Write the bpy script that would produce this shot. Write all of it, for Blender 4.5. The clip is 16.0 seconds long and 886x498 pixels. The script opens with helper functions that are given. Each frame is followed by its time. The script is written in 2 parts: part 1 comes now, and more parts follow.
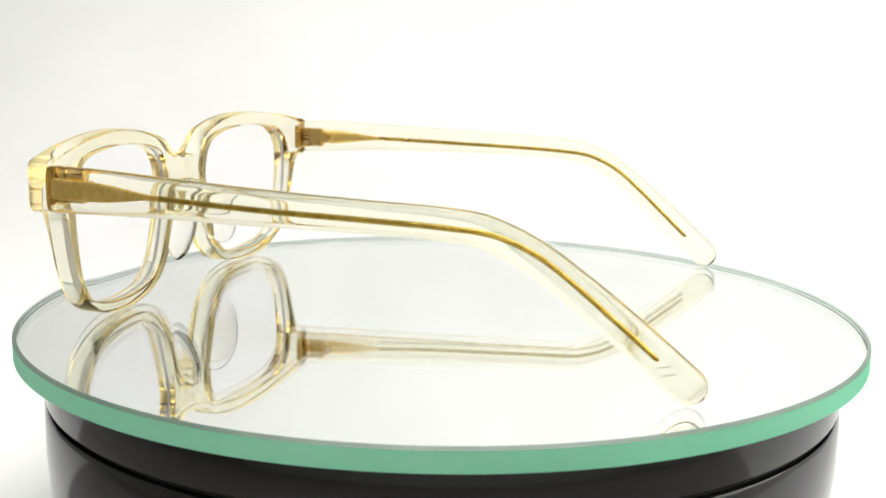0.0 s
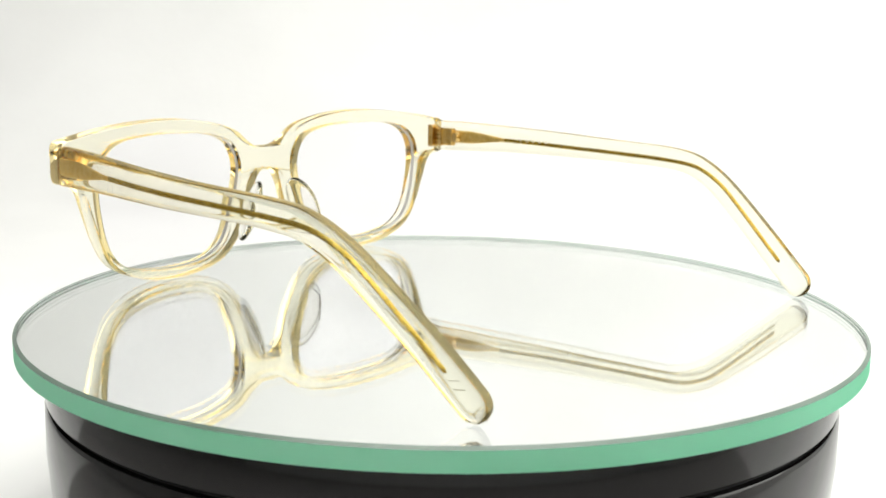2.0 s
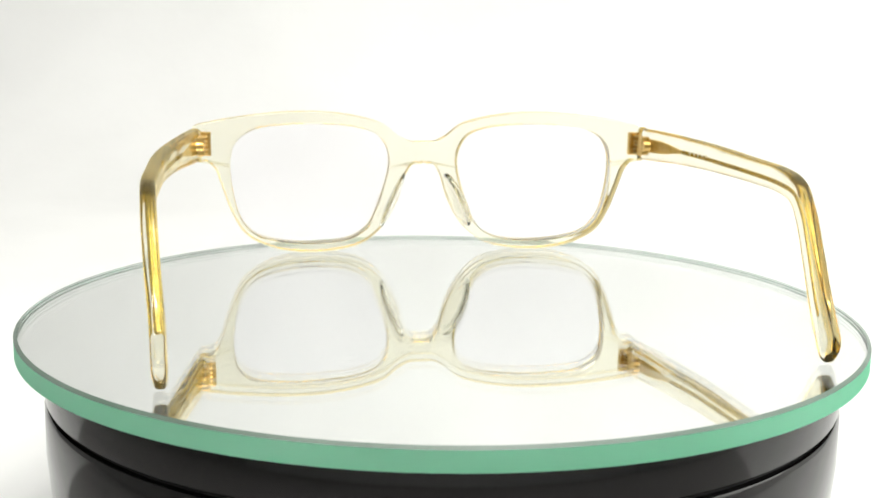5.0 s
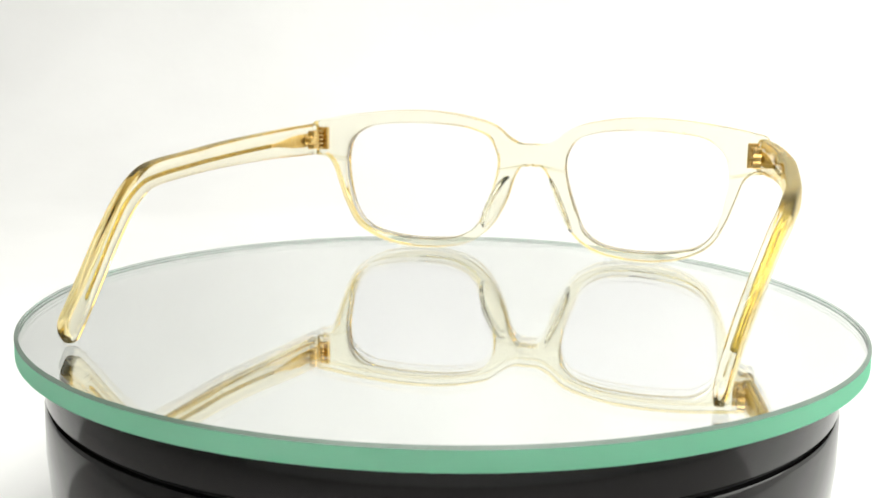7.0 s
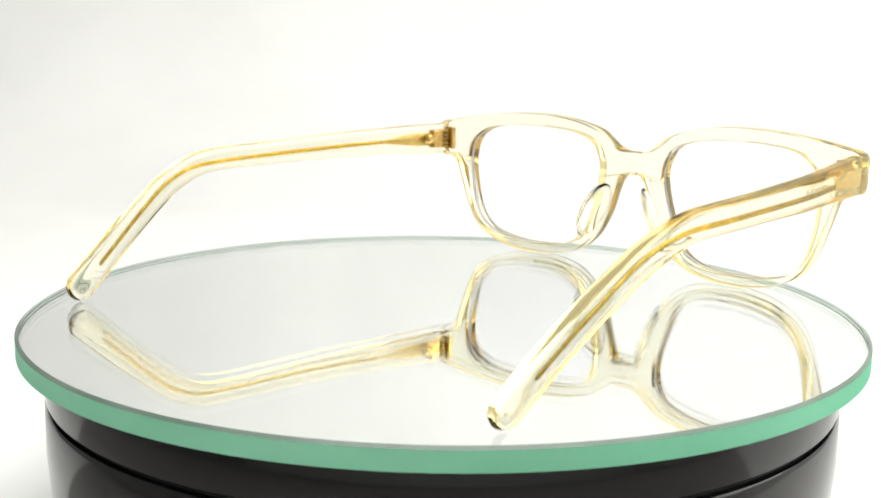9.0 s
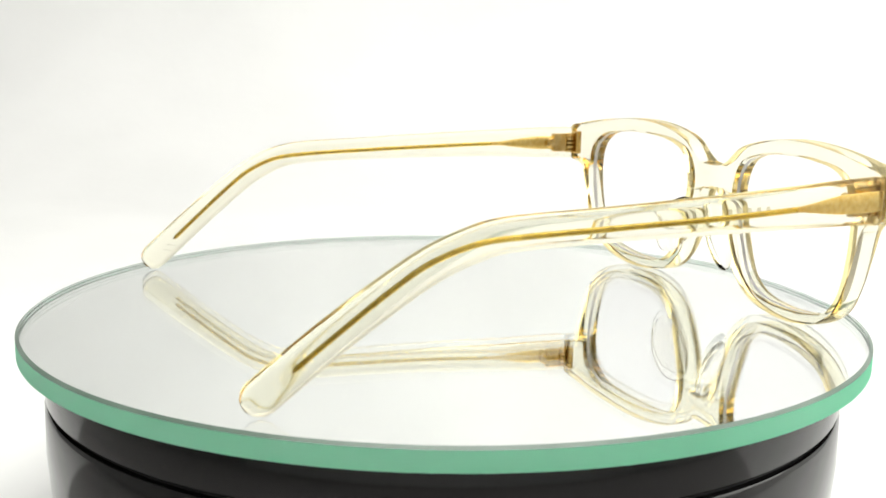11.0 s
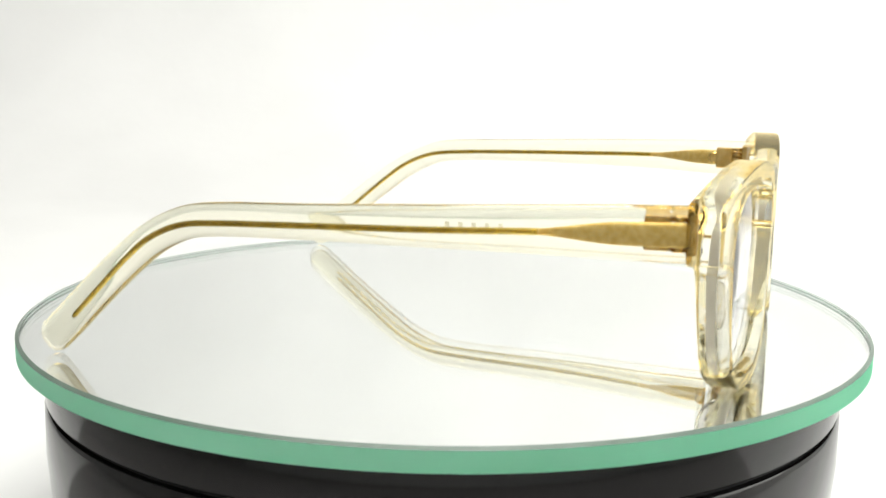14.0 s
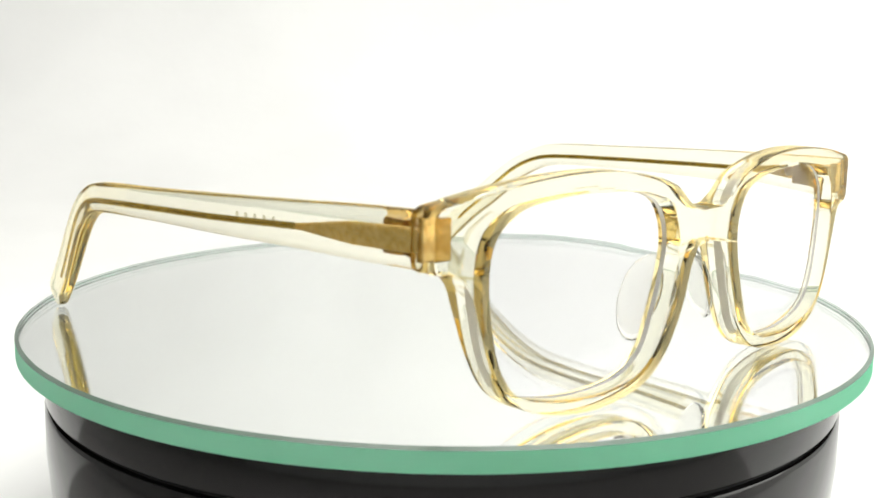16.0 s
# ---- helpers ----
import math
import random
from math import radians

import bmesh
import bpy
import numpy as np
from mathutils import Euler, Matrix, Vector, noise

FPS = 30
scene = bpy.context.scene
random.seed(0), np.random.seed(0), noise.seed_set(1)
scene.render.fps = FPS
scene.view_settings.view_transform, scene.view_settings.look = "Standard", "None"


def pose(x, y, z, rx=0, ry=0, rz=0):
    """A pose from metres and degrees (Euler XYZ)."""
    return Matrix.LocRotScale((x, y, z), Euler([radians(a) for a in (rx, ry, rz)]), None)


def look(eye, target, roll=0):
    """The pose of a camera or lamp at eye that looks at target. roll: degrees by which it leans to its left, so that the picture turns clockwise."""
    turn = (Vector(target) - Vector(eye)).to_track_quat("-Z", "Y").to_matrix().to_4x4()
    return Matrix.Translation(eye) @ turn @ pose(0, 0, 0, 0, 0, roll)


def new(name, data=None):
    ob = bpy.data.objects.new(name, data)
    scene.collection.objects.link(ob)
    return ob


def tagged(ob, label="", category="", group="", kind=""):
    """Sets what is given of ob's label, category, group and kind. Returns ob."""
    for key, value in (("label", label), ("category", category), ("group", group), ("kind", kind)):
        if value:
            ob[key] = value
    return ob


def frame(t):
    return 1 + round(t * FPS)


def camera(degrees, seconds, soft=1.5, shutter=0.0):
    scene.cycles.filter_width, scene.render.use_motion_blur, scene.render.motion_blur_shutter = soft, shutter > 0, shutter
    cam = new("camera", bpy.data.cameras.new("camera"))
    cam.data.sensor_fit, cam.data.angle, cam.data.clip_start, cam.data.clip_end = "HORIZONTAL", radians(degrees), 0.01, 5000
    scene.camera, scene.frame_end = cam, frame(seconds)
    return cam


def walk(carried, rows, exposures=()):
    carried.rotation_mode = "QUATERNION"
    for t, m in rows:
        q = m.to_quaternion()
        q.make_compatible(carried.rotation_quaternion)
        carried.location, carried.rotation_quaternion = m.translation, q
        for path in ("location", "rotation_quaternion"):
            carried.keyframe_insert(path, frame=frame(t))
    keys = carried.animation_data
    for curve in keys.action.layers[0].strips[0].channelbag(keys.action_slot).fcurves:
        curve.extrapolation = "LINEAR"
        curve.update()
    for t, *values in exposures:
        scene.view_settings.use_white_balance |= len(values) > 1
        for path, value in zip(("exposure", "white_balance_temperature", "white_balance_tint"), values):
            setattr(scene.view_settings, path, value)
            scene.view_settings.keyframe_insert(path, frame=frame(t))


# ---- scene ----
# A pair of clear champagne acetate eyeglasses on a round mirror plate that turns on a black display base.
# Camera: fixed on a stand, slightly rolled, 28 cm from the plate's axis.
cam = camera(42.95, 16.0, 1.6)
EYE = (0.0, -0.27383, 0.06493)
EYE_POSE = Matrix(((0.99988917, -0.01484574, 0.00112205, EYE[0]),
                   (0.00381734, 0.1827983, -0.98314303, EYE[1]),
                   (0.01439037, 0.98303834, 0.18283471, EYE[2]),
                   (0, 0, 0, 1)))
walk(cam, [(0.0, EYE_POSE), (16.0, EYE_POSE)])
cam.data.dof.use_dof, cam.data.dof.focus_distance, cam.data.dof.aperture_fstop = True, 0.258, 40.0

TURN_START, TURN_SPEED = 76.18, -13.117   # degrees, degrees per second
PLATE_R, PLATE_T = 0.1005, 0.0048
PLATE_OFF = Vector((-0.00011, 0.00028, 0))   # the plate sits slightly off the axis
BASE_R = 0.0946
TABLE_Z = -0.062

# ---- world and light ----
world = bpy.data.worlds.new("world")
scene.world = world
world.use_nodes = True
world.node_tree.nodes["Background"].inputs[0].default_value = (1.0, 1.0, 1.0, 1)
world.node_tree.nodes["Background"].inputs[1].default_value = 0.25


def area_lamp(name, eye, target, size, watts, size_y=None):
    data = bpy.data.lights.new(name, "AREA")
    data.energy, data.size, data.color = watts, size, (0.99, 0.988, 0.945)
    if size_y:
        data.shape, data.size_y = "RECTANGLE", size_y
    lamp = new(name, data)
    lamp.matrix_world = look(eye, target)
    return lamp


area_lamp("top_softbox", (0.40, 0.24, 1.05), (0.24, 0.24, 0), 1.0, 5.7, 1.0)
area_lamp("side_softbox", (0.95, 0.10, 0.55), (0.1, 0.25, 0.1), 0.7, 4.4, 0.7)
for lx, ly in ((-0.36, -0.04), (-0.22, 0.02), (-0.07, 0.05), (0.08, 0.05), (0.23, 0.02), (0.37, -0.04)):
    area_lamp("spot_lamp", (lx, ly - 0.15, 0.75), (0, 0, 0), 0.026, 0.62)
# added lamp without a known source: brightens the backdrop that the plate mirrors
area_lamp("backdrop_fill", (0.14, -0.55, 1.0), (0.22, 0.75, 0.50), 0.8, 3.7, 0.5)
scene.view_settings.exposure = -0.06


# ---- materials ----
def material(name):
    mat = bpy.data.materials.new(name)
    mat.use_nodes = True
    tree = mat.node_tree
    return mat, tree, tree.nodes["Principled BSDF"]


def node(tree, kind, **values):
    made = tree.nodes.new(kind)
    for key, value in values.items():
        made.inputs[key].default_value = value
    return made


def noise_bump(tree, bsdf, scale, strength, distance, detail=4.0):
    coord = node(tree, "ShaderNodeTexCoord")
    tex = node(tree, "ShaderNodeTexNoise", Scale=scale, Detail=detail)
    bump = node(tree, "ShaderNodeBump", Strength=strength, Distance=distance)
    tree.links.new(coord.outputs["Object"], tex.inputs["Vector"])
    tree.links.new(tex.outputs["Fac"], bump.inputs["Height"])
    tree.links.new(bump.outputs["Normal"], bsdf.inputs["Normal"])
    return coord, tex


def vary(tree, coord, target, a, b, scale, low=0.35, high=0.65, detail=3.0):
    tex = node(tree, "ShaderNodeTexNoise", Scale=scale, Detail=detail)
    ramp = node(tree, "ShaderNodeValToRGB")
    ramp.color_ramp.elements[0].position, ramp.color_ramp.elements[0].color = low, (*a, 1)
    ramp.color_ramp.elements[1].position, ramp.color_ramp.elements[1].color = high, (*b, 1)
    tree.links.new(coord.outputs["Object"], tex.inputs["Vector"])
    tree.links.new(tex.outputs["Fac"], ramp.inputs["Fac"])
    tree.links.new(ramp.outputs["Color"], target)


def glass(name, color, ior, rough=0.0, wave=0.0, wave_scale=60.0):
    mat, tree, bsdf = material(name)
    tree.nodes.remove(bsdf)
    shader = node(tree, "ShaderNodeBsdfGlass", Color=(*color, 1), Roughness=rough, IOR=ior)
    tree.links.new(shader.outputs[0], tree.nodes["Material Output"].inputs["Surface"])
    if wave:
        noise_bump(tree, shader, wave_scale, wave, 0.001, 1.0)
    return mat


def tinted_plastic(name, through_color, inside_color, ior, scatter):
    """Clear plastic whose inner reflections take on its colour."""
    mat, tree, bsdf = material(name)
    tree.nodes.remove(bsdf)
    bend = node(tree, "ShaderNodeBsdfRefraction", Color=(*through_color, 1), Roughness=0.0, IOR=ior)
    gloss = node(tree, "ShaderNodeBsdfGlossy", Color=(*inside_color, 1), Roughness=0.0)
    fresnel = node(tree, "ShaderNodeFresnel", IOR=ior)
    mix = node(tree, "ShaderNodeMixShader")
    noise_bump(tree, bend, 90.0, 0.05, 0.001, 1.0)
    tree.links.new(fresnel.outputs[0], mix.inputs[0])
    tree.links.new(bend.outputs[0], mix.inputs[1])
    tree.links.new(gloss.outputs[0], mix.inputs[2])
    # a little scattering in the plastic itself
    milk, glow, haze, body = (node(tree, "ShaderNodeBsdfTranslucent", Color=(*inside_color, 1)), node(tree, "ShaderNodeBsdfDiffuse", Color=(*inside_color, 1)),
                              node(tree, "ShaderNodeMixShader", Fac=0.4), node(tree, "ShaderNodeMixShader", Fac=scatter))
    tree.links.new(milk.outputs[0], haze.inputs[1])
    tree.links.new(glow.outputs[0], haze.inputs[2])
    tree.links.new(mix.outputs[0], body.inputs[1])
    tree.links.new(haze.outputs[0], body.inputs[2])
    tree.links.new(body.outputs[0], tree.nodes["Material Output"].inputs["Surface"])
    return mat


def painted(name, a, b, rough, scale, bump_scale=400.0, bump=0.1, metal=0.0, distance=0.0002, coat=0.0):
    mat, tree, bsdf = material(name)
    bsdf.inputs["Roughness"].default_value = rough
    bsdf.inputs["Metallic"].default_value = metal
    bsdf.inputs["Coat Weight"].default_value = coat
    coord, _ = noise_bump(tree, bsdf, bump_scale, bump, distance)
    vary(tree, coord, bsdf.inputs["Base Color"], a, b, scale)
    return mat


ACETATE = tinted_plastic("champagne_acetate", (0.990, 0.982, 0.918), (0.96, 0.832, 0.51), 1.44, 0.016)
LENS = glass("clear_lens", (0.988, 0.985, 0.996), 1.2)
PAD = glass("clear_pad", (0.975, 0.97, 0.95), 1.36)
PLATE_GLASS = glass("plate_glass", (0.993, 0.998, 0.995), 1.52)
EDGE_GLASS = painted("ground_glass_chamfer", (0.11, 0.17, 0.13), (0.15, 0.21, 0.17), 0.35, 60.0, 900.0, 0.15)


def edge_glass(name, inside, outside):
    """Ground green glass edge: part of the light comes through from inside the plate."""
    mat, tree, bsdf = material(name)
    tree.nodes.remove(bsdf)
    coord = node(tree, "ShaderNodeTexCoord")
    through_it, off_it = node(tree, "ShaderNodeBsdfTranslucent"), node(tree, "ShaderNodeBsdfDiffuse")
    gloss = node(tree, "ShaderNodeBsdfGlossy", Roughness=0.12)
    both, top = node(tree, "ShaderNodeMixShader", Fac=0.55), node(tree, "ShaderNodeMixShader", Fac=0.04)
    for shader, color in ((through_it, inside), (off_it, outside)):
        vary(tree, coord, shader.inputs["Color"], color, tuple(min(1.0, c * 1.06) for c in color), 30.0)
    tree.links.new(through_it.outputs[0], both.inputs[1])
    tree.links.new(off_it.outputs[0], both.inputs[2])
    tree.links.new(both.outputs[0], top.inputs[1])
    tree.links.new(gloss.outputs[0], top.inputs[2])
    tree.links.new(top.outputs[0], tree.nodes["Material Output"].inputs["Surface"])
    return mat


LENS_EDGE = edge_glass("ground_lens_edge", (0.96, 0.94, 0.96), (0.88, 0.86, 0.88))
# white here stands in for light coming through the far rim
RIM_LINING = edge_glass("white_rim_lining", (0.95, 0.97, 0.96), (0.93, 0.95, 0.94))
GREEN_EDGE = edge_glass("green_glass_edge", (0.84, 0.97, 0.90), (0.15, 0.84, 0.46))
GOLD = painted("gold_core", (0.86, 0.60, 0.19), (0.96, 0.74, 0.31), 0.44, 900.0, 2500.0, 0.35, 1.0, 0.0001)
WIRE = painted("gold_wire", (0.60, 0.44, 0.09), (0.74, 0.57, 0.16), 0.2, 500.0, 800.0, 0.1, 1.0, 0.0001)
BRASS = painted("hinge_brass", (0.68, 0.43, 0.13), (0.84, 0.60, 0.24), 0.25, 600.0, 1500.0, 0.2, 1.0, 0.0001)
SILVER = painted("silvering", (0.972, 0.984, 0.974), (0.976, 0.987, 0.977), 0.0, 20.0, 30.0, 0.0, 1.0)
BLACK = painted("black_gloss_plastic", (0.006, 0.0055, 0.0055), (0.010, 0.009, 0.009), 0.10, 40.0, 60.0, 0.06, 0.0, 0.0006)
GROOVE = painted("black_matt_plastic", (0.006, 0.006, 0.006), (0.01, 0.01, 0.01), 0.6, 40.0)
CLOTH = painted("white_backdrop_cloth", (0.80, 0.80, 0.795), (0.86, 0.86, 0.855), 0.9, 5.0, 9.0, 0.25, 0.0, 0.012)
WALL = painted("room_wall", (0.76, 0.76, 0.755), (0.81, 0.81, 0.805), 0.9, 3.0)
TABLE_GREY = painted("grey_table", (0.29, 0.284, 0.28), (0.36, 0.354, 0.348), 0.6, 6.0)
DIM_SIDE = painted("dim_side_grey", (0.34, 0.34, 0.34), (0.40, 0.40, 0.395), 0.9, 3.0)
TENT = painted("tent_cloth", (0.80, 0.80, 0.79), (0.85, 0.85, 0.84), 0.9, 3.0)
PRINT = glass("frosted_print", (0.93, 0.91, 0.85), 1.35, 0.35)
ETCH = painted("etched_mark", (0.62, 0.60, 0.54), (0.72, 0.70, 0.63), 0.5, 300.0)


# ---- mesh helpers ----
def part(name, bm, mat, parent, label="", smooth=True, closed=True):
    mesh = bpy.data.meshes.new(name)
    if closed:
        bmesh.ops.recalc_face_normals(bm, faces=bm.faces)
    for face in bm.faces:
        face.smooth = smooth
    bm.to_mesh(mesh)
    bm.free()
    for m in (mat if isinstance(mat, (list, tuple)) else [mat]):
        mesh.materials.append(m)
    ob = new(name, mesh)
    ob.parent = parent
    return tagged(ob, label)


def sharp(ob, degrees=35):
    bm = bmesh.new()
    bm.from_mesh(ob.data)
    for edge in bm.edges:
        if len(edge.link_faces) == 2:
            edge.smooth = edge.calc_face_angle(0) < radians(degrees)
    bm.to_mesh(ob.data)
    bm.free()
    return ob


def lathe(profile, steps=192, closed=False):
    """A body of revolution round z from (r, z) pairs."""
    bm = bmesh.new()
    rings = []
    for r, z in profile:
        if r < 1e-7:
            rings.append([bm.verts.new((0, 0, z))])
        else:
            rings.append([bm.verts.new((r * math.cos(2 * math.pi * i / steps), r * math.sin(2 * math.pi * i / steps), z)) for i in range(steps)])
    pairs = list(zip(rings, rings[1:])) + ([(rings[-1], rings[0])] if closed else [])
    for a, b in pairs:
        for i in range(steps):
            j = (i + 1) % steps
            quad = [a[i % len(a)], a[j % len(a)], b[j % len(b)], b[i % len(b)]]
            unique = list(dict.fromkeys(quad))
            if len(unique) > 2:
                bm.faces.new(unique)
    return bm


def spline(points, samples, closed=False):
    """A smooth centripetal curve through control points, evenly spaced along its length."""
    pts = [Vector(p) for p in points]
    n = len(pts)
    fine = []
    spans = n if closed else n - 1
    for i in range(spans):
        if closed:
            p0, p1, p2, p3 = pts[i - 1], pts[i], pts[(i + 1) % n], pts[(i + 2) % n]
        else:
            p1, p2 = pts[i], pts[i + 1]
            p0 = pts[i - 1] if i else 2 * p1 - p2
            p3 = pts[i + 2] if i + 2 < n else 2 * p2 - p1
        t1 = (p1 - p0).length ** 0.5 + 1e-9
        t2 = t1 + (p2 - p1).length ** 0.5 + 1e-9
        t3 = t2 + (p3 - p2).length ** 0.5 + 1e-9
        for k in range(24):
            t = t1 + (t2 - t1) * k / 24
            a1 = p0 * ((t1 - t) / t1) + p1 * (t / t1)
            a2 = p1 * ((t2 - t) / (t2 - t1)) + p2 * ((t - t1) / (t2 - t1))
            a3 = p2 * ((t3 - t) / (t3 - t2)) + p3 * ((t - t2) / (t3 - t2))
            b1 = a1 * ((t2 - t) / t2) + a2 * (t / t2)
            b2 = a2 * ((t3 - t) / (t3 - t1)) + a3 * ((t - t1) / (t3 - t1))
            fine.append(b1 * ((t2 - t) / (t2 - t1)) + b2 * ((t - t1) / (t2 - t1)))
    fine.append(pts[0] if closed else pts[-1])
    run = [0.0]
    for a, b in zip(fine, fine[1:]):
        run.append(run[-1] + (b - a).length)
    out = []
    count = samples if closed else samples - 1
    k = 0
    for i in range(samples):
        s = run[-1] * i / count
        while k < len(run) - 2 and run[k + 1] < s:
            k += 1
        out.append(fine[k].lerp(fine[k + 1], (s - run[k]) / max(run[k + 1] - run[k], 1e-12)))
    return out


def between(table, v):
    """Smooth value from a short table of (key, value) rows with rising keys."""
    if v <= table[0][0]:
        return table[0][1]
    slopes = [(q - p) / (b - a) for (a, p), (b, q) in zip(table, table[1:])]
    bends = [slopes[0]] + [2 * m * n / (m + n) if m * n > 0 else 0.0 for m, n in zip(slopes, slopes[1:])] + [slopes[-1]]
    for i, ((a, p), (b, q)) in enumerate(zip(table, table[1:])):
        if v <= b:
            w = b - a
            k = (v - a) / w
            return (p * (1 + 2 * k) * (1 - k) ** 2 + q * k * k * (3 - 2 * k)
                    + w * k * (1 - k) * (bends[i] * (1 - k) - bends[i + 1] * k))
    return table[-1][1]


def box(bm, x0, x1, y0, y1, z0, z1):
    made = bmesh.ops.create_cube(bm, size=1.0)["verts"]
    for v in made:
        v.co = Vector(((x0 + x1) / 2 + v.co.x * (x1 - x0), (y0 + y1) / 2 + v.co.y * (y1 - y0), (z0 + z1) / 2 + v.co.z * (z1 - z0)))
    return made


def rounded_box(x0, x1, y0, y1, z0, z1, r, segments=2):
    bm = bmesh.new()
    box(bm, x0, x1, y0, y1, z0, z1)
    bmesh.ops.bevel(bm, geom=bm.edges[:], offset=r, segments=segments, affect="EDGES", profile=0.5)
    return bm


# ---- setting ----
def backdrop():
    """White cloth: table sheet, cove and back drop in one piece."""
    bm = bmesh.new()
    r, back = 0.25, 0.80
    # sheet ends short, out of view, so the base mirrors the grey table
    front = -0.035
    flat = 12
    profile = [(front + (back - r - front) * i / flat, TABLE_Z) for i in range(flat)]
    profile += [(back - r + r * math.sin(a), TABLE_Z + r - r * math.cos(a)) for a in (math.pi / 2 * i / 14 for i in range(15))]
    profile += [(back, TABLE_Z + r + (1.2 - r) * i / 10) for i in range(1, 11)]
    xs = [-1.1 + 2.2 * i / 24 for i in range(25)]
    rows = []
    for i, (y, z) in enumerate(profile):
        skew = -0.2 * max(0.0, 1 - i / flat)      # front edge slants, out of view, to shape the base's reflections
        lift = max(0.0, min(1.0, (y - 0.45) / 0.3))
        rows.append([bm.verts.new((x, y + skew * x + lift * 0.012 * noise.noise(Vector((x * 2.2, z * 0.8, 0))), z)) for x in xs])
    for a, b in zip(rows, rows[1:]):
        for i in range(24):
            bm.faces.new((a[i], a[i + 1], b[i + 1], b[i]))
    bm.normal_update()
    ob = part("backdrop", bm, CLOTH, None, closed=False)
    return tagged(ob, "plain white cloth sweep under and behind the turntable", "backdrop", kind="structure")


def slab(name, x0, x1, y0, y1, z0, z1, mat, label):
    bm = bmesh.new()
    box(bm, x0, x1, y0, y1, z0, z1)
    return tagged(part(name, bm, mat, None, smooth=False), label, name.split("_")[0], kind="structure")


backdrop()
# unseen wall, made grey to cut the bounce onto the backdrop's left
slab("wall_west", -1.18, -1.12, -1.0, 0.9, -0.10, 1.25, DIM_SIDE, "added unseen grey side that dims the backdrop's left")
slab("wall_east", 1.12, 1.18, -1.0, 0.9, -0.10, 1.25, TENT, "plain white cloth side of the photo booth")
slab("wall_south", -1.18, 1.18, -1.06, -1.0, -0.10, 1.25, WALL, "plain pale wall behind the camera")
slab("wall_north", -1.18, 1.18, 0.84, 0.9, -0.10, 1.25, TENT, "plain white wall behind the backdrop")
slab("ceiling", -1.18, 1.18, -1.06, 0.9, 1.25, 1.31, TENT, "plain white ceiling of the photo booth")
# unseen top, its grey chosen to darken what the base mirrors
slab("floor", -1.18, 1.18, -1.06, 0.9, TABLE_Z - 0.05, TABLE_Z - 0.001, TABLE_GREY, "grey table top under the white cloth, unseen, toned for the base's reflections")


# ---- display base (stands still) ----
def display_base():
    base = new("display_base")
    base.location = (0, 0, TABLE_Z)
    tagged(base, "round glossy black plastic turntable base with a groove", "turntable base")
    h = -TABLE_Z
    top = h - PLATE_T - 0.0012
    g = h - 0.0157
    r = BASE_R
    sharp(part("collar", lathe([(0, top), (r - 0.0012, top), (r - 0.0004, top - 0.0004), (r, top - 0.0012), (r, g + 0.0010), (r - 0.0004, g + 0.0006), (r - 0.0016, g + 0.0005), (0, g + 0.0005)]), BLACK, base), 40)
    part("groove", lathe([(0, g + 0.0005), (r - 0.0015, g + 0.0005), (r - 0.0015, g - 0.0005), (0, g - 0.0005)]), GROOVE, base, "matt black recessed groove", smooth=False)
    sharp(part("housing", lathe([(0, g - 0.0005), (r - 0.0014, g - 0.0005), (r - 0.0003, g - 0.0007), (r + 0.0002, g - 0.0014), (r + 0.0003, g - 0.012), (r - 0.0006, g - 0.024), (r - 0.003, g - 0.034), (r - 0.0055, 0.0012), (r - 0.0065, 0.0), (0, 0)]), BLACK, base), 40)
    part("spindle", lathe([(0, h - PLATE_T - 0.0003), (0.03, h - PLATE_T - 0.0003), (0.03, top), (0, top)], 64), GROOVE, base, smooth=False)
    return base


def mirror_plate():
    plate = new("mirror_plate")
    tagged(plate, "round back-silvered mirror glass plate with green polished edge", "mirror plate")
    c = 0.0008
    t = PLATE_T
    bm = lathe([(0, 0), (0.03, 0), (PLATE_R - c, 0), (PLATE_R, -0.7 * c), (PLATE_R, -t + 0.3 * c), (PLATE_R - c, -t), (0.03, -t), (0, -t)], 288)
    bmesh.ops.recalc_face_normals(bm, faces=bm.faces)
    for face in bm.faces:
        mid = face.calc_center_median()
        face.material_index = (3 if face.normal.z < -0.5 else 0) if math.hypot(mid.x, mid.y) < PLATE_R - c else 1 if abs(face.normal.z) > 0.2 else 2
    sharp(part("glass", bm, [PLATE_GLASS, EDGE_GLASS, GREEN_EDGE, SILVER], plate, "clear mirror glass with green edge"), 8)
    # added ring in the glass; its white replaces backdrop light through the rim
    part("light_lining", lathe([(PLATE_R - 0.0004, -0.0007), (PLATE_R - 0.0004, -t + 0.0005)], 288), RIM_LINING, plate, "added white ring standing in for light through the far rim", closed=False)
    part("backing", lathe([(0, -t - 0.00005), (PLATE_R - 0.002, -t - 0.00005), (PLATE_R - 0.002, -t - 0.0002), (0, -t - 0.0002)], 96), GROOVE, plate, "dark back coating", smooth=False)
    for piece in plate.children:
        piece.location = PLATE_OFF
    return plate


# ---- eyeglasses ----
FRONT_X = 0.0067          # centre of the front on the plate
BOW = 1.19               # curvature of the front
FRONT_BACK = 0.0722       # back face of the front at the bridge
FRONT_YAW = 0.016         # slight twist of the front on the plate
FRONT_T = 0.0056
MM = 0.001
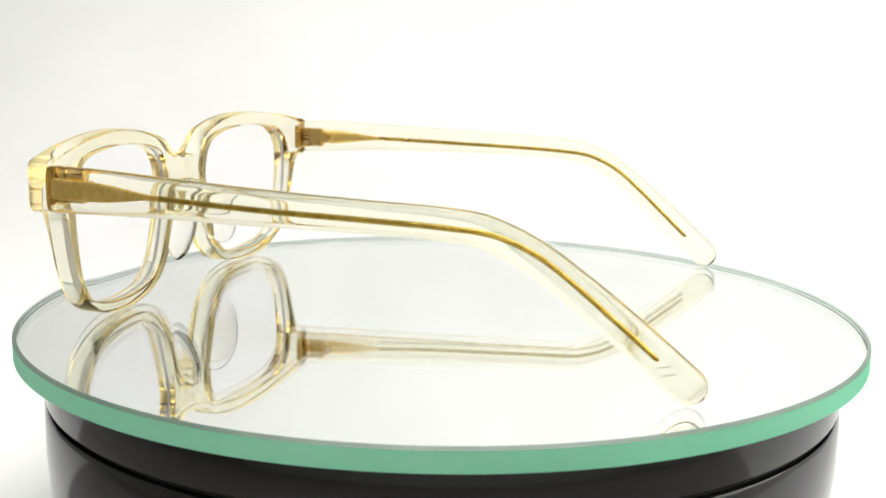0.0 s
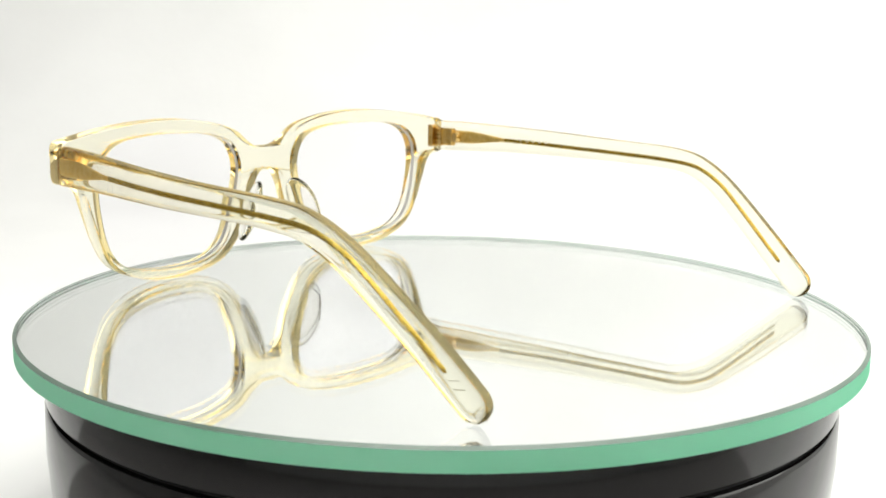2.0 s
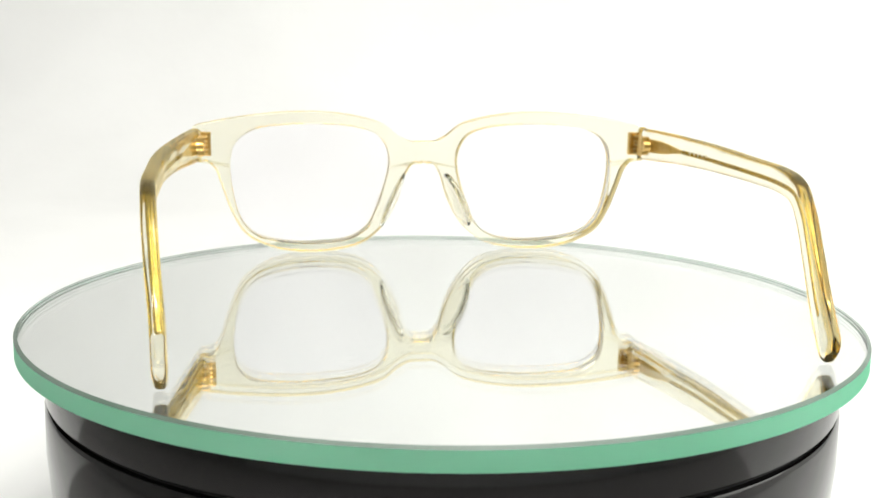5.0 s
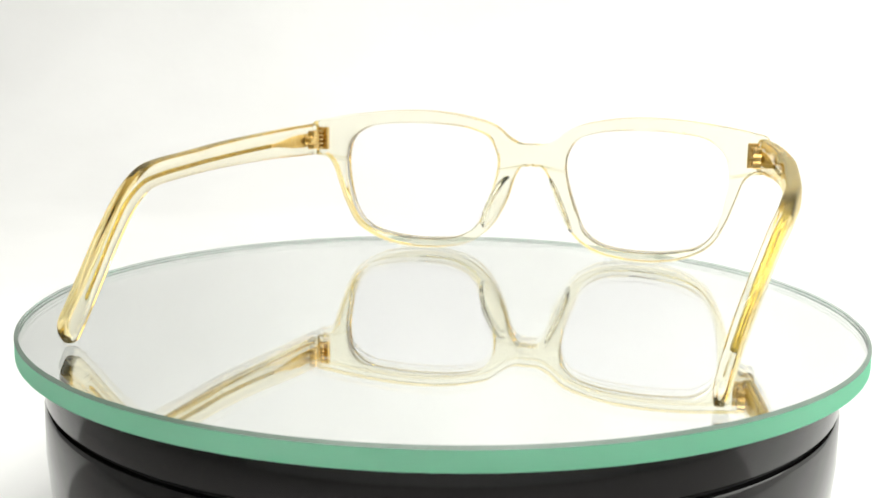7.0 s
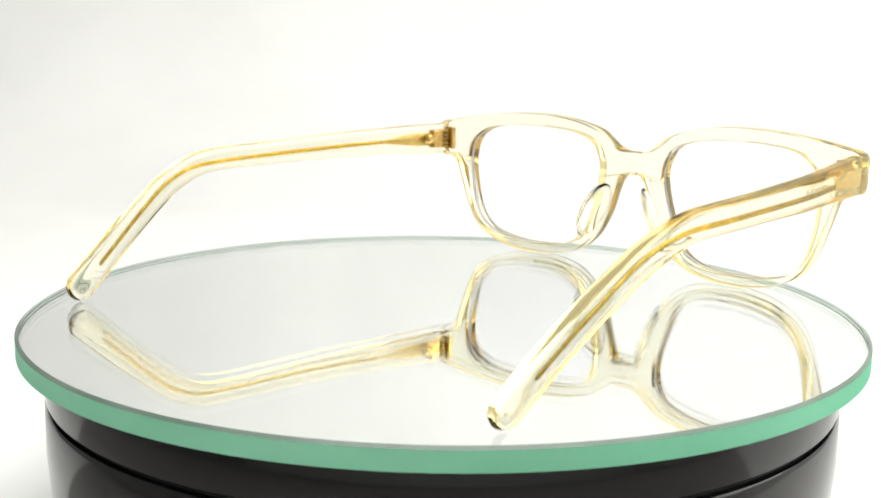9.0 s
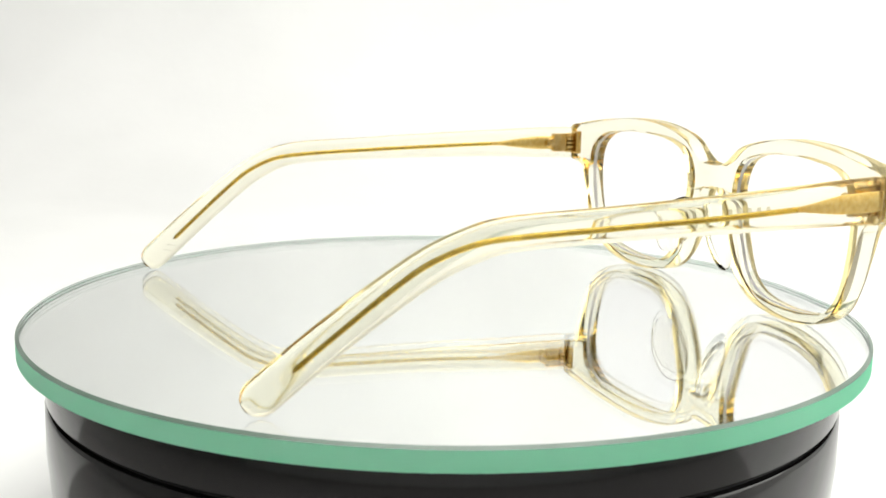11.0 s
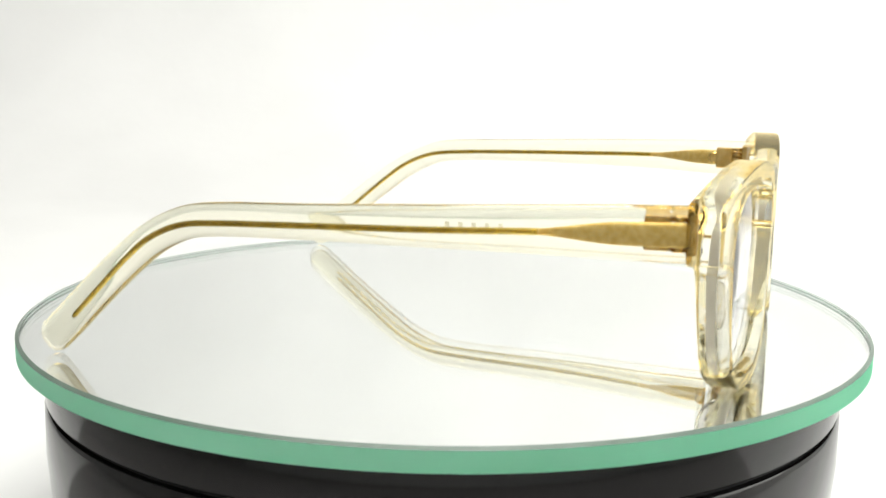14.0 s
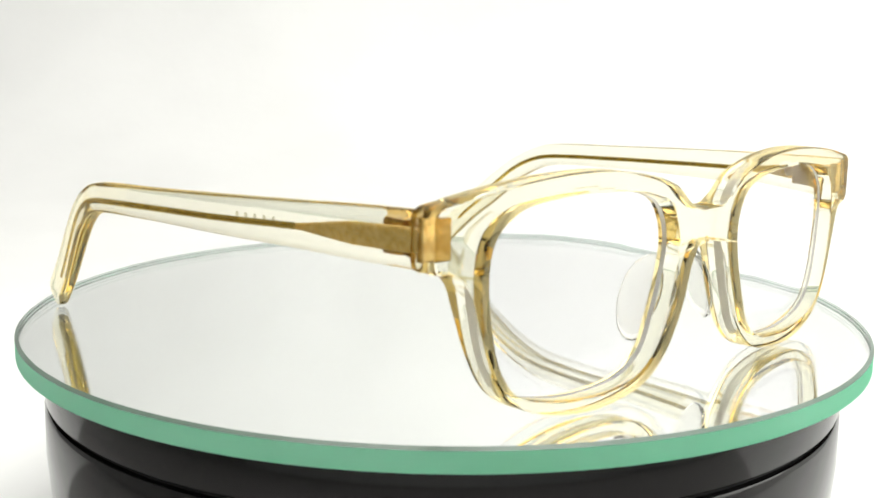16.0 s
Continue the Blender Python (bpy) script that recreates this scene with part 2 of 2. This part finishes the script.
# half of the front, wearer's right side, from under the bridge round to the bridge's top
OUTER = [(0, 27.2), (2.9, 26.9), (5.4, 23.6), (8.3, 15.0), (13.0, 7.0), (19.0, 2.3), (27.5, 0.2), (38.0, 0.0), (47.5, 2.0), (54.6, 6.3),
         (58.4, 12.7), (61.3, 20.7), (63.2, 25.9), (65.8, 28.3), (69.0, 28.7), (69.5, 34.0), (69.1, 38.3), (64.5, 39.7), (55.0, 41.3), (43.0, 42.5),
         (31.0, 42.6), (20.0, 41.2), (12.0, 38.8), (7.2, 35.2), (3.8, 33.6), (0, 33.5)]
INNER = [(10.5, 27.5), (11.2, 31.4), (13.8, 35.4), (20.0, 37.8), (31.0, 38.9), (43.0, 38.7), (52.2, 37.2), (57.0, 33.6), (58.6, 28.5),
         (58.0, 19.0), (55.6, 10.5), (51.4, 5.8), (44.0, 3.5), (33.0, 2.6), (22.5, 3.9), (17.0, 7.6), (13.8, 14.5), (11.5, 21.5)]
LENS_C = Vector((34.0, 21.0))


def bowed(x, z, depth):
    """A place on the bowed front: x and z in millimetres from the front's centre, depth in metres from the back face."""
    return Vector((FRONT_X + x * MM, FRONT_BACK - BOW * (x * MM) ** 2 - FRONT_YAW * x * MM + depth, z * MM))


def inner_at(angle, loop):
    best = None
    n = len(loop)
    for i in range(n):
        a, b = loop[i] - LENS_C, loop[(i + 1) % n] - LENS_C
        d = Vector((math.cos(angle), math.sin(angle)))
        e = b - a
        den = d.x * e.y - d.y * e.x
        if abs(den) < 1e-12:
            continue
        s = (a.x * e.y - a.y * e.x) / den
        u = (a.x * d.y - a.y * d.x) / den
        if s > 0 and -1e-6 <= u <= 1 + 1e-6 and (best is None or s > best):
            best = s
    return LENS_C + best * Vector((math.cos(angle), math.sin(angle)))


BRIDGE_X, BRIDGE_SLIM = 5.0, 0.985      # the bridge is a little slimmer than the rims


def slim(x, w):
    return 0.5 + (w - 0.5) * BRIDGE_SLIM if x < BRIDGE_X else w


def acetate_front(parent):
    outer = spline([(x, z) for x, z in OUTER], 300)
    seam = [Vector((0, 33.5 + (27.2 - 33.5) * k / 6)) for k in range(1, 6)]
    loop = spline([(x, z) for x, z in INNER], 260, closed=True)
    ring = outer + seam
    n, m = len(ring), len(outer)
    b = 0.28
    bm = bmesh.new()
    for side in (1, -1):
        rings = []
        for i, p in enumerate(ring):
            d = p - LENS_C
            q = inner_at(math.atan2(d.y, d.x), loop)
            inward_q = (p - q).normalized()
            if i == 0:
                off = Vector((0, 1))
            elif i == m - 1:
                off = Vector((0, -1))
            elif i >= m:
                off = Vector((0, 0))
            else:
                tangent = (ring[i + 1] - ring[i - 1]).normalized()
                off = Vector((-tangent.y, tangent.x))
                if off.dot(q - p) < 0:
                    off = -off
            # section: down the back, round the outer edge, up the front, round the inner edge
            q1, q2 = q + inward_q * 0.08, q + inward_q * 0.26
            p1, p2 = p + off * b * 0.3, p + off * b
            steps = (0.25, 0.5, 0.75)
            if p2.x < BRIDGE_X - 0.3:
                steps = tuple((v - q2.x) / (p2.x - q2.x) for v in (0.5 * (q2.x + BRIDGE_X), BRIDGE_X + 0.15, BRIDGE_X - 0.15))
            rows = [q2.lerp(p2, k) for k in steps]
            section = [(q, 0.5), (q, 0.06), (q1, 0.02), (q2, 0.0)] + [(v, 0.0) for v in rows]
            section += [(p2, 0.0), (p1, 0.025), (p, 0.07), (p, 0.5), (p, 0.93), (p1, 0.975), (p2, 1.0)]
            section += [(v, 1.0) for v in rows[::-1]] + [(q2, 1.0), (q1, 0.98), (q, 0.94)]
            rings.append([bm.verts.new(bowed(side * v.x, v.y, FRONT_T * slim(v.x, w))) for v, w in section])
        for i in range(n):
            a, c = rings[i], rings[(i + 1) % n]
            for j in range(len(a)):
                k = (j + 1) % len(a)
                bm.faces.new((a[j], c[j], c[k], a[k]))
    bmesh.ops.remove_doubles(bm, verts=bm.verts, dist=2e-6)
    bmesh.ops.dissolve_degenerate(bm, dist=1e-6, edges=bm.edges)
    bmesh.ops.delete(bm, geom=[f for f in bm.faces if all(abs(v.co.x - FRONT_X) < 1e-6 for v in f.verts)], context="FACES_ONLY")
    return sharp(part("front", bm, ACETATE, parent, "transparent champagne acetate front"), 32)


def lens(parent, side):
    loop = [LENS_C + (p - LENS_C) * 0.992 for p in spline([(x, z) for x, z in INNER], 120, closed=True)]
    bm = bmesh.new()
    faces = []
    for depth, bulge in ((0.0012, 0.0), (0.0028, 0.0006)):
        rows = []
        for k in range(1, 9):
            s = k / 8
            rows.append([bm.verts.new(bowed(side * (LENS_C + (p - LENS_C) * s).x, (LENS_C + (p - LENS_C) * s).y, depth + bulge * (1 - s * s))) for p in loop])
        hub = bm.verts.new(bowed(side * LENS_C.x, LENS_C.y, depth + bulge))
        for i in range(len(loop)):
            j = (i + 1) % len(loop)
            bm.faces.new((hub, rows[0][i], rows[0][j]))
            for a, c in zip(rows, rows[1:]):
                bm.faces.new((a[i], c[i], c[j], a[j]))
        faces.append(rows[-1])
    for i in range(len(loop)):
        j = (i + 1) % len(loop)
        bm.faces.new((faces[0][i], faces[1][i], faces[1][j], faces[0][j])).material_index = 1
    return sharp(part("lens", bm, [LENS, LENS_EDGE], parent, "clear demonstration lens"), 40)


def nose_pad(parent, side):
    """A thin flared pad moulded on the nose side of the rim, reaching backwards."""
    bm = bmesh.new()
    rows = []
    steps, around = 10, 28
    up = Vector((-0.40, 0.0, 0.92))          # along the nose side of the rim
    out = Vector((0.30, -0.95, 0.0)).normalized()
    for i in range(steps + 1):
        a = math.pi * i / steps
        half, thick = math.sin(a), -math.cos(a) * 0.9
        ring = []
        for k in range(around):
            t = 2 * math.pi * k / around
            lift = 8.9 * math.cos(t) * max(half, 0.02) ** 0.45
            reach = 5.0 * math.sin(t) * max(half, 0.02) ** 0.45 * (1.0 + 0.06 * math.cos(t))
            p = up * lift + out * reach + up.cross(out).normalized() * thick
            base = bowed(side * 10.1, 16.0, -0.0031)
            ring.append(bm.verts.new(base + Vector((side * p.x, p.y, p.z)) * MM))
        rows.append(ring)
    for a, c in zip(rows, rows[1:]):
        for k in range(around):
            j = (k + 1) % around
            bm.faces.new((a[k], a[j], c[j], c[k]))
    bm.faces.new(rows[0])
    bm.faces.new(rows[-1])
    return part("nose_pad", bm, PAD, parent, "clear moulded nose pad")


# centre line of a temple: distance forward and height, in millimetres
TEMPLE_LINE = [(67.8, 33.2), (54, 33.2), (42, 33.1), (16, 32.5), (-2, 32.0), (-16, 31.5), (-23.5, 30.6), (-29, 28.6), (-34.2, 25.8), (-39.5, 22.0), (-50, 13.6), (-60, 5.0), (-64.6, 1.1)]
# half height along the run from hinge (0) to tip (1)
TEMPLE_HALF = [(0.0, 4.8), (0.08, 4.6), (0.17, 4.15), (0.35, 3.55), (0.47, 3.2), (0.58, 3.1), (0.7, 3.2), (0.85, 3.4), (0.95, 3.5), (1.0, 3.45)]
TEMPLE_THICK = [(0.0, 2.0), (0.2, 1.95), (0.6, 1.75), (0.8, 1.7), (1.0, 1.5)]
CORE_LINE = [(67.0, 33.4), (54, 33.4), (41, 33.2), (20, 32.5), (0, 31.9), (-17, 31.2), (-25, 30.4), (-30, 28.8), (-35, 26.2), (-40, 22.4), (-49, 14.6), (-56.4, 8.0)]
CORE_HALF = [(0.0, 2.1), (0.09, 1.95), (0.12, 1.6), (0.165, 0.85), (0.185, 0.6), (0.6, 0.58), (1.0, 0.52)]
SIDE_X = {1: [(-64.6, 69.3), (-55, 71.4), (-46, 74.0), (-35, 77.3), (-25, 79.8), (-8, 81.2), (20, 80.8), (40, 79.0), (55, 76.6), (67, 74.3)],
          -1: [(-64.6, -64.8), (-55, -65.6), (-43, -67.1), (-30, -68.4), (-15, -69.2), (8, -69.2), (25, -68.2), (40, -66.2), (55, -63.8), (67, -61.9)]}
END_Y = {1: 66.5, -1: 68.5}
LIFT = {1: [(-64.6, 0.0), (-45, 0.3), (-25, 0.45), (20, 0.5), (67, 0.3)], -1: [(-64.6, 0.0), (67, 0.0)]}   # one temple raised to fit its outline in the camera's view
CORE_LIFT = {1: [(-64.6, 0.0), (67, 0.0)], -1: [(-56, 0.0), (-20, -0.35), (67, -0.2)]}


def swept(line, half_table, thick_table, side, samples, around, power, cap=3.9, shift=0.0, start_round=0.4, lead=0.0, lifted=True, ribs=0.0):
    """A bar swept along a line, with a rounded section and rounded ends."""
    path = spline([(END_Y[side] - lead, line[0][1])] + list(line[1:]), samples)
    tail = []
    for a, b in zip(path[::-1], path[-2::-1]):
        tail.append((b, a, (a - b).length))
    body = path[:]
    gone = 0.0
    while gone + (body[-1] - body[-2]).length < cap:
        gone += (body[-1] - body[-2]).length
        body.pop()
    fine = []
    for j in range(1, 14):
        want = cap * math.cos(math.pi / 2 * j / 13)
        back = 0.0
        for near, far, size in tail:
            if back + size >= want:
                fine.append(far.lerp(near, (want - back) / size))
                break
            back += size
    path = body[:-1] + fine
    samples = len(path)
    bm = bmesh.new()
    rings = []
    total = sum((b - a).length for a, b in zip(path, path[1:]))
    run = 0.0
    for i, p in enumerate(path):
        if i:
            run += (p - path[i - 1]).length
        t = (path[min(i + 1, samples - 1)] - path[max(i - 1, 0)]).normalized()
        up = Vector((-t.y, t.x))
        if up.y < 0:
            up = -up
        s = run / total
        half, thick = between(half_table, s), between(thick_table, s)
        left = total - run
        if left < cap:
            k = max(0.0, 1 - left / cap)
            half *= max(math.sqrt(max(1 - k * k, 0.0)), 0.06)
            thick *= max(math.sqrt(max(1 - k ** 2.6, 0.0)), 0.12)
        if run < start_round:
            k = 1 - run / start_round
            half -= 0.35 * k * k * min(1, half)
            thick -= 0.35 * k * k * min(1, thick)
        x = between(SIDE_X[side], p.x) + side * shift
        lift = between(LIFT[side] if lifted else CORE_LIFT[side], p.x)
        ring = []
        for k in range(around):
            a = 2 * math.pi * k / around
            c, d = math.cos(a), math.sin(a)
            u = math.copysign(abs(c) ** (2 / power), c) * thick
            v = math.copysign(abs(d) ** (2 / power), d) * half
            if ribs and half < 0.9:
                u *= 1 - ribs * (0.5 - 0.5 * math.cos(4 * math.pi * v / half))
            ring.append(bm.verts.new(Vector((x + u, p.x + up.x * v, p.y + lift + up.y * v)) * MM))
        rings.append(ring)
    for a, c in zip(rings, rings[1:]):
        for k in range(around):
            j = (k + 1) % around
            bm.faces.new((a[k], a[j], c[j], c[k]))
    bm.faces.new(rings[0])
    bm.faces.new(rings[-1])
    return bm


def temple(parent, side):
    arm = sharp(part("temple", swept(TEMPLE_LINE, TEMPLE_HALF, TEMPLE_THICK, side, 150, 40, 4.2), ACETATE, parent, "transparent champagne acetate temple"), 60)
    core = swept(CORE_LINE, CORE_HALF, [(0.0, 0.5), (0.17, 0.5), (0.2, 0.55), (1.0, 0.5)], side, 170, 48, 2.2, cap=1.2, lead=0.7, lifted=False, ribs=0.35)
    for face in core.faces:
        face.material_index = 0 if face.calc_center_median().y > 0.041 else 1
    sharp(part("wire_core", core, [GOLD, WIRE], arm, "gold-coloured metal core"), 50)
    hinge(arm, side)
    if side == 1:
        printed_marks(arm)
    else:
        etched_marks(arm)
    return arm


def hinge(arm, side):
    """Five-barrel hinge: a leaf on the back of the front, a leaf on the temple's inner face, barrels between."""
    y = END_Y[side]
    x = between(SIDE_X[side], y - 2)

    def inset(a, b):
        return sorted(((x - side * a) * MM, (x - side * b) * MM))

    leaf = part("hinge", rounded_box(*inset(0.6, 3.0), (y - 8.4) * MM, (y - 4.0) * MM, 30.6 * MM, 36.2 * MM, 0.35 * MM), BRASS, arm, "brass five-barrel hinge", smooth=False)
    part("front_leaf", rounded_box(*inset(0.6, 4.6), (y - 1.5) * MM, (y + 0.6) * MM, 30.0 * MM, 37.0 * MM, 0.3 * MM), BRASS, leaf, smooth=False)
    nub = lathe([(0, 0), (1.5 * MM, 0), (1.5 * MM, 2.0 * MM), (1.2 * MM, 2.3 * MM), (0, 2.3 * MM)], 24)
    bmesh.ops.rotate(nub, verts=nub.verts, matrix=Matrix.Rotation(radians(90), 3, "Y"))
    bmesh.ops.translate(nub, verts=nub.verts, vec=((x - 1.15 - side * 1.7) * MM, (y - 9.0) * MM, 33.4 * MM))
    sharp(part("rivet", nub, BRASS, leaf), 30)
    for k in range(5):
        z = 30.4 + k * 1.24
        bm = lathe([(0, 0), (1.15 * MM, 0), (1.4 * MM, 0.15 * MM), (1.4 * MM, 0.78 * MM), (1.15 * MM, 0.92 * MM), (0, 0.92 * MM)], 20)
        bmesh.ops.translate(bm, verts=bm.verts, vec=((x - side * 2.3) * MM, (y - 2.75) * MM, z * MM))
        sharp(part("barrel", bm, BRASS, leaf), 30)


def printed_marks(arm):
    """Illegible white print inside the temple, as bars."""
    for k in range(5):
        y = 34.6 - k * 2.3
        x = between(SIDE_X[1], y) - 1.98
        part("print_bar", rounded_box((x - 0.06) * MM, (x + 0.02) * MM, (y - 0.4) * MM, (y + 0.4) * MM, 33.1 * MM, 34.0 * MM, 0.02 * MM, 1), PRINT, arm, "white print mark", smooth=False)


def etched_marks(arm):
    for k, (y, z) in enumerate(((-57.2, 6.6), (-58.4, 5.2))):
        x = between(SIDE_X[-1], y) + 1.62
        bm = bmesh.new()
        box(bm, (x - 0.03) * MM, (x + 0.05) * MM, -1.3 * MM, 1.3 * MM, -0.08 * MM, 0.08 * MM)
        bmesh.ops.rotate(bm, verts=bm.verts, matrix=Matrix.Rotation(radians(-8), 3, "X"))
        bmesh.ops.translate(bm, verts=bm.verts, vec=(0, y * MM, z * MM))
        part("etched_bar", bm, ETCH, arm, "fine grey etched mark", smooth=False)


def eyeglasses():
    glasses = new("eyeglasses")
    tagged(glasses, "transparent champagne acetate eyeglasses with gold wire cores", "eyeglasses")
    acetate_front(glasses)
    for side in (1, -1):
        lens(glasses, side)
        nose_pad(glasses, side)
        temple(glasses, side)
    return glasses


base = display_base()
plate = mirror_plate()
glasses = eyeglasses()


def motions():
    turns = [(0.5 * i, TURN_START + TURN_SPEED * 0.5 * i) for i in range(33)]
    walk(plate, [(t, pose(0, 0, 0, 0, 0, a)) for t, a in turns])
    walk(glasses, [(t, pose(0, 0, 0.0004, 0, 0, a)) for t, a in turns])


motions()
